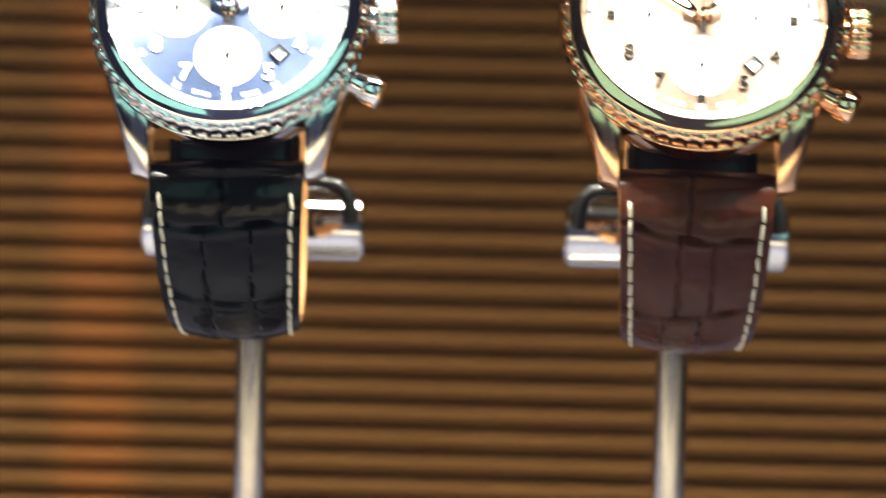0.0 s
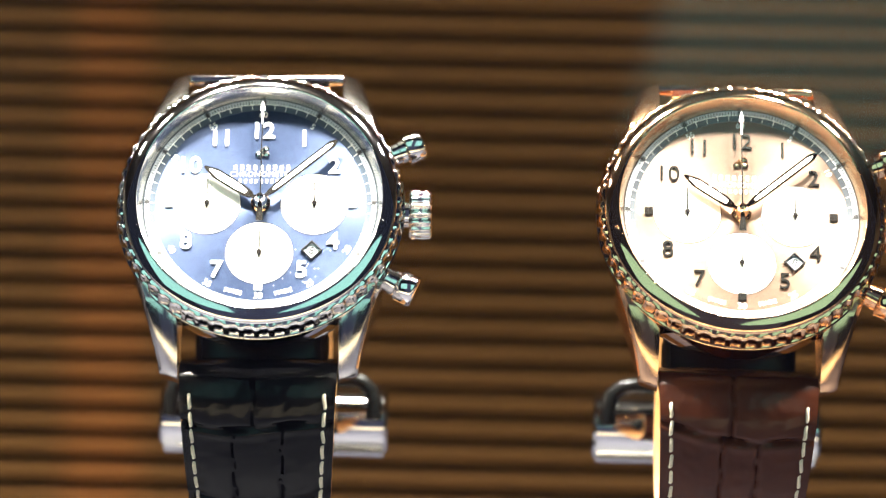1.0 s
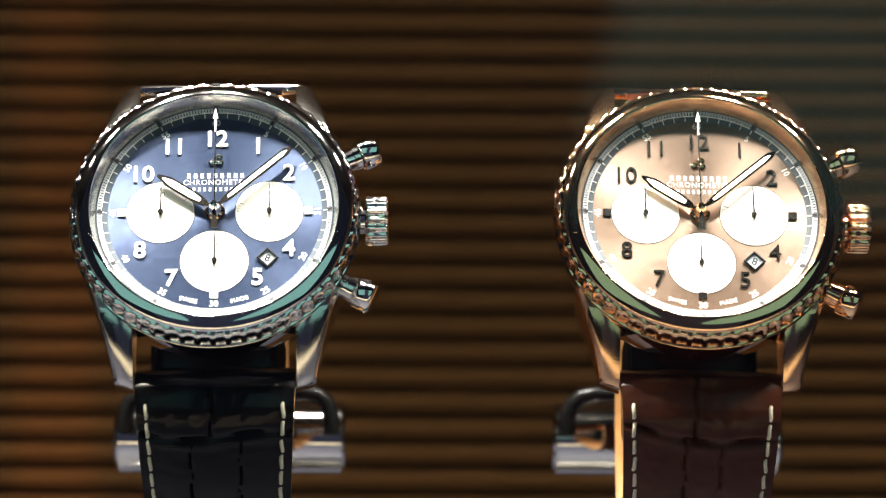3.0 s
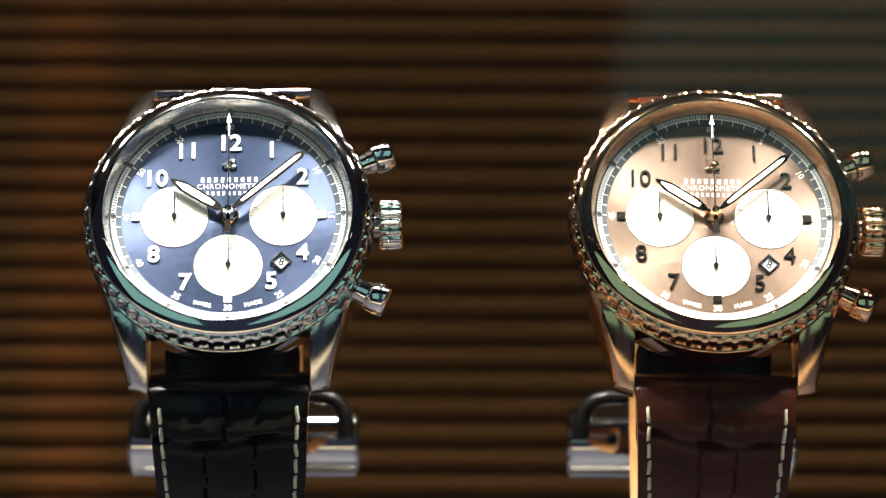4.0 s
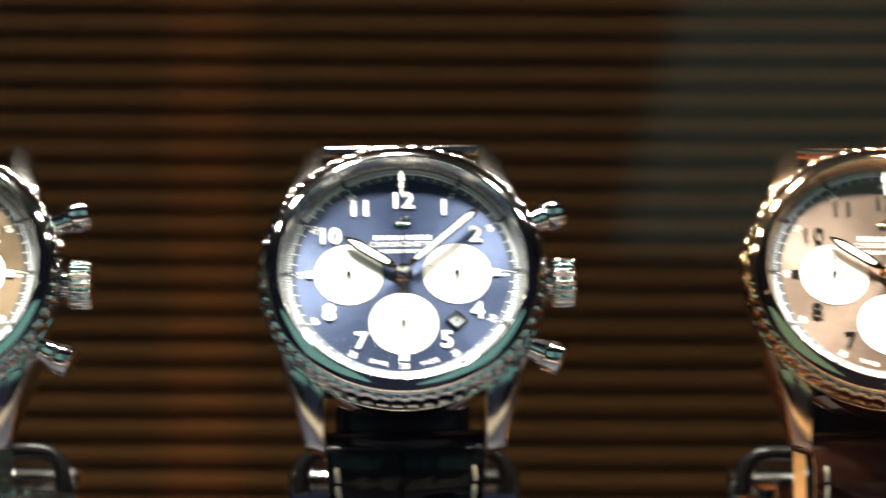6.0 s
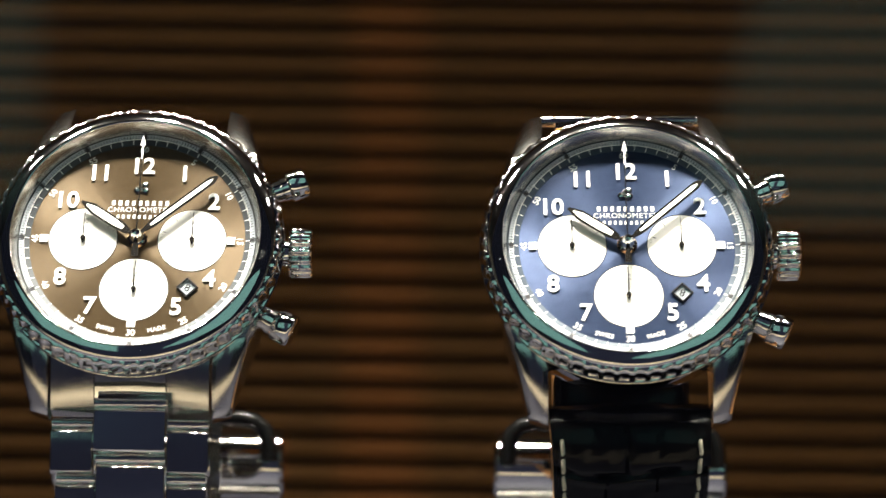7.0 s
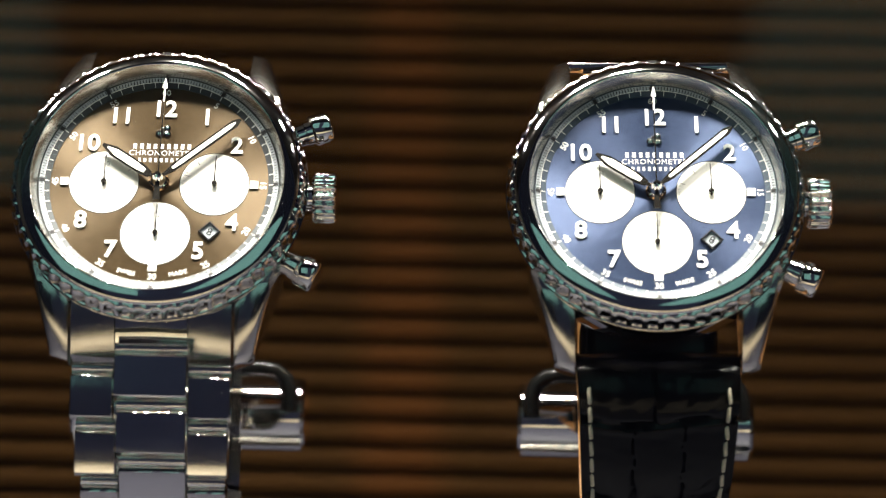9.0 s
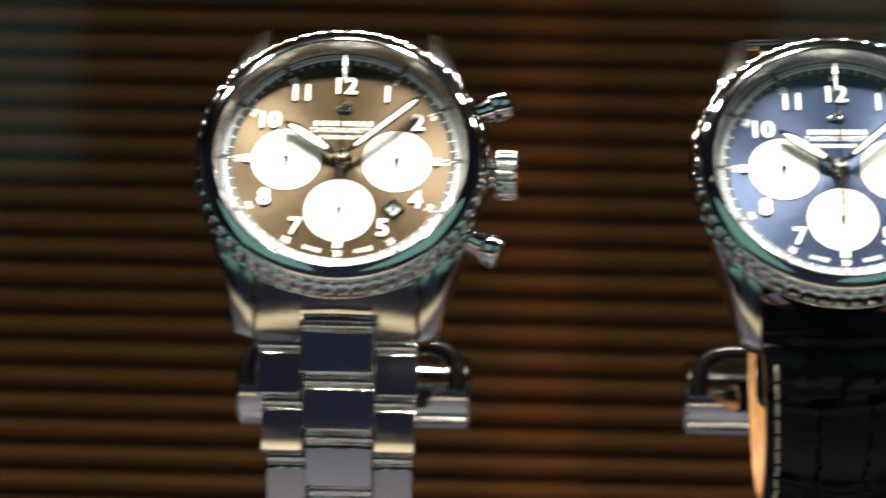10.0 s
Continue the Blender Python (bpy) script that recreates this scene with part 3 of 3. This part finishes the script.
        tmp = bpy.data.meshes.new("tmp")
        b2.to_mesh(tmp)
        b2.free()
        em.from_mesh(tmp)
        bpy.data.meshes.remove(tmp)
    part("emblem", em, metal, dl, "small applied metal emblem")
    subdial(w, -8.1, 0, "seconds")
    subdial(w, 8.1, 0, "minutes")
    subdial(w, 0, -8.2, "hours")
    # date window
    dw = part("date_window", lathe([(1.34, 0.0), (1.62, 0.0), (1.62, 0.34), (1.56, 0.40), (1.38, 0.40), (1.34, 0.36)], 4), DARK_INK, dl, smooth=False, m=pose(7.85 * MM, -7.75 * MM, 0.02 * MM, 0, 0, 0))
    bm = bmesh.new()
    box(bm, 1.96, 1.96, 0.04, Matrix.Rotation(radians(45), 4, "Z"))
    part("date_disc", bm, SCALE_BAND, dw, "pale date disc", smooth=False, m=pose(0, 0, 0.006 * MM))
    part("date_numeral", writing("8", 1.7, DARK_INK, 0.02, 0.04), DARK_INK, dw, m=pose(0, -0.1 * MM, 0.05 * MM, 0, 0, -45 + 25))
    # pointers
    edge = metal if metal is GOLD else DARK_METAL
    for nm, ang, ln, wd, z in (("hour_hand", -56, 10.4, 1.7, 0.95), ("minute_hand", 48.5, 15.3, 1.25, 1.45)):
        hb = part(nm, prism(hand_outline(ln, wd, 2.0 if nm == "hour_hand" else 1.0, 1.6), z, z + 0.18, 0.04), edge, w, smooth=False, m=pose(0, 0, 0, 0, 0, -ang))
        part("lume", prism(hand_outline(ln - 0.95, wd - 0.62, 1.6 if nm == "hour_hand" else 0.9, 2.6), z + 0.18, z + 0.24), LUME, hb, "cream luminous filling", smooth=False)
        part("arm", prism([(-0.28, 0), (0.28, 0), (0.28, 1.7), (-0.28, 1.7)], z, z + 0.18), edge, hb, smooth=False)
    sh = part("seconds_hand", prism([(-0.10, 0), (0.10, 0), (0.07, 14.0), (-0.07, 14.0)], 2.0, 2.12), DARK_METAL, w, smooth=False)
    part("arrow_tip", prism([(-0.12, 12.6), (0.12, 12.6), (0.12, 14.9), (0.42, 14.9), (0.0, 16.7), (-0.42, 14.9), (-0.12, 14.9)], 2.0, 2.16), WHITE_INK, sh, "white arrow tip", smooth=False)
    part("counterweight", prism([(-0.22, 0), (0.22, 0), (0.55, -3.7), (-0.55, -3.7)], 2.0, 2.14), DARK_METAL, sh, smooth=False)
    part("hub", lathe([(0.01, 0.0), (1.25, 0.0), (1.25, 0.8), (1.0, 0.95), (1.0, 1.5), (0.8, 1.9), (0.8, 2.4), (0.55, 2.8), (0.01, 2.9)], 36, False), metal, w)
    part("collar", lathe([(1.26, 0.0), (1.5, 0.0), (1.5, 0.5), (1.26, 0.7)], 36), GOLD, w, "gilt collar round the centre post")
    # crystal
    cr = part("crystal", disc(R_WALL - 0.05, 2.35, 2.85, 96, 0, 0, 0, 0.2), SAPPHIRE, w, "clear sapphire crystal")
    cr.visible_shadow = False
    # crown and pushers
    cz = -3.6
    crown = part("crown", fluted(3.75, 0.5, 22.4, 25.9, 16, 0.4), metal, w, "fluted crown", m=pose(0, 0, cz * MM), sharp=75)
    part("crown_tube", round_x([(0.01, 19.5), (2.0, 19.5), (2.0, 22.6), (0.01, 22.6)]), metal, crown)
    for ang, dy in ((23.5, 1.6), (-28.0, -0.6)):
        ps = part("pusher", round_x([(0.01, 23.6), (2.15, 23.6), (2.45, 23.9), (2.45, 26.2), (2.25, 26.6), (1.2, 26.75), (0.01, 26.8)], 40), metal, w, m=pose(0, dy * MM, cz * MM, 0, 0, ang), sharp=75)
        part("stem", round_x([(0.01, 18.5), (1.75, 18.5), (1.75, 22.6), (1.95, 22.7), (1.95, 23.6), (0.01, 23.6)], 32), metal, ps, sharp=60)
    if strap_kind == "steel":
        bracelet(w)
    else:
        leather_strap(w, strap_kind, seed)
    return w


POS_B = pose(0, 0, DIAL_Z, 67.03, -1.17, 0.71)
POS_C = pose(0.07242, -0.00148, DIAL_Z, 66.01, 0.78, -0.97)
POS_A = pose(-0.07263, 0.00024, DIAL_Z - 0.0002, 67.11, -0.05, 0.75)
make_watch(POS_B, "steel chronograph wristwatch with blue dial and black leather strap", STEEL, STEEL_BRUSHED, BLUE_DIAL, BLUE_RING, WHITE_INK, BLACK_LEATHER, 3)
make_watch(POS_C, "rose gold chronograph wristwatch with copper dial and brown leather strap", GOLD, GOLD_BRUSHED, COPPER_DIAL, COPPER_RING, DARK_METAL, BROWN_LEATHER, 8)
make_watch(POS_A, "steel chronograph wristwatch with brown dial and steel link bracelet", STEEL, STEEL_BRUSHED, BROWN_DIAL, BROWN_RING, WHITE_INK, "steel", 5)


# ---- display stands ----
def stand(x, label, cushion=True):
    st = new("display_stand")
    st.location = (x, 0.046, 0)
    tagged(st, label, "watch stand", "display stands")
    zc = (DIAL_Z * 1000) - 34.0
    part("rod", lathe([(0.01, 3), (2.9, 3), (2.9, zc - 5.0), (0.01, zc - 5.0)], 28, False), STEEL_BRUSHED, st)
    part("base_plate", lathe([(0.01, 0), (24, 0), (24, 2.2), (23.2, 3), (0.01, 3)], 64, False), STEEL_BRUSHED, st)
    cyl = round_x([(0.01, -19), (5.5, -19), (6.1, -18.4), (6.1, 18.4), (5.5, 19), (0.01, 19)], 56)
    part("cross_bar", cyl, STEEL, st, "polished steel cross bar", m=pose(0, 0, zc * MM))
    if cushion:
        cu = bmesh.new()
        box(cu, 20.5, 9.0, 18.0, Matrix.Translation((0, -34.0, zc + 7.5)), 2.5, 3)
        part("cushion", cu, RUBBER, st, "black cushion inside the strap")
    pts = []
    for px, pz in ((-16.8, 0.8), (-16.8, 3.5), (-16.2, 5.7), (-14.6, 7.0), (-12.5, 7.4), (12.5, 7.4), (14.6, 7.0), (16.2, 5.7), (16.8, 3.5), (16.8, 0.8)):
        pts.append((px, -8.2, zc + pz))
    part("clip", tube(pts, 1.35, 16), RUBBER, st, "black clip bent round the cross bar")


stand(0.0, "polished steel display stand under the blue watch")
stand(0.0724, "polished steel display stand under the gold watch")
stand(-0.0726, "polished steel display stand under the brown watch", False)

# ---- ribs of the back wall ----
PITCH = 5.2
sb = bmesh.new()
prof = [(6.0, 0.0), (6.0, 5.2), (2.2, 5.2), (2.2, 4.1), (1.3, 4.1), (0.4, 3.5), (0.0, 2.7), (0.0, 1.2), (0.4, 0.5), (1.3, 0.0)]
ends = [[sb.verts.new((x, y, z)) for y, z in prof] for x in (-628, 628)]
for k in range(len(prof)):
    sb.faces.new((ends[0][k], ends[0][(k + 1) % len(prof)], ends[1][(k + 1) % len(prof)], ends[1][k]))
sb.faces.new(ends[0])
sb.faces.new(ends[1][::-1])
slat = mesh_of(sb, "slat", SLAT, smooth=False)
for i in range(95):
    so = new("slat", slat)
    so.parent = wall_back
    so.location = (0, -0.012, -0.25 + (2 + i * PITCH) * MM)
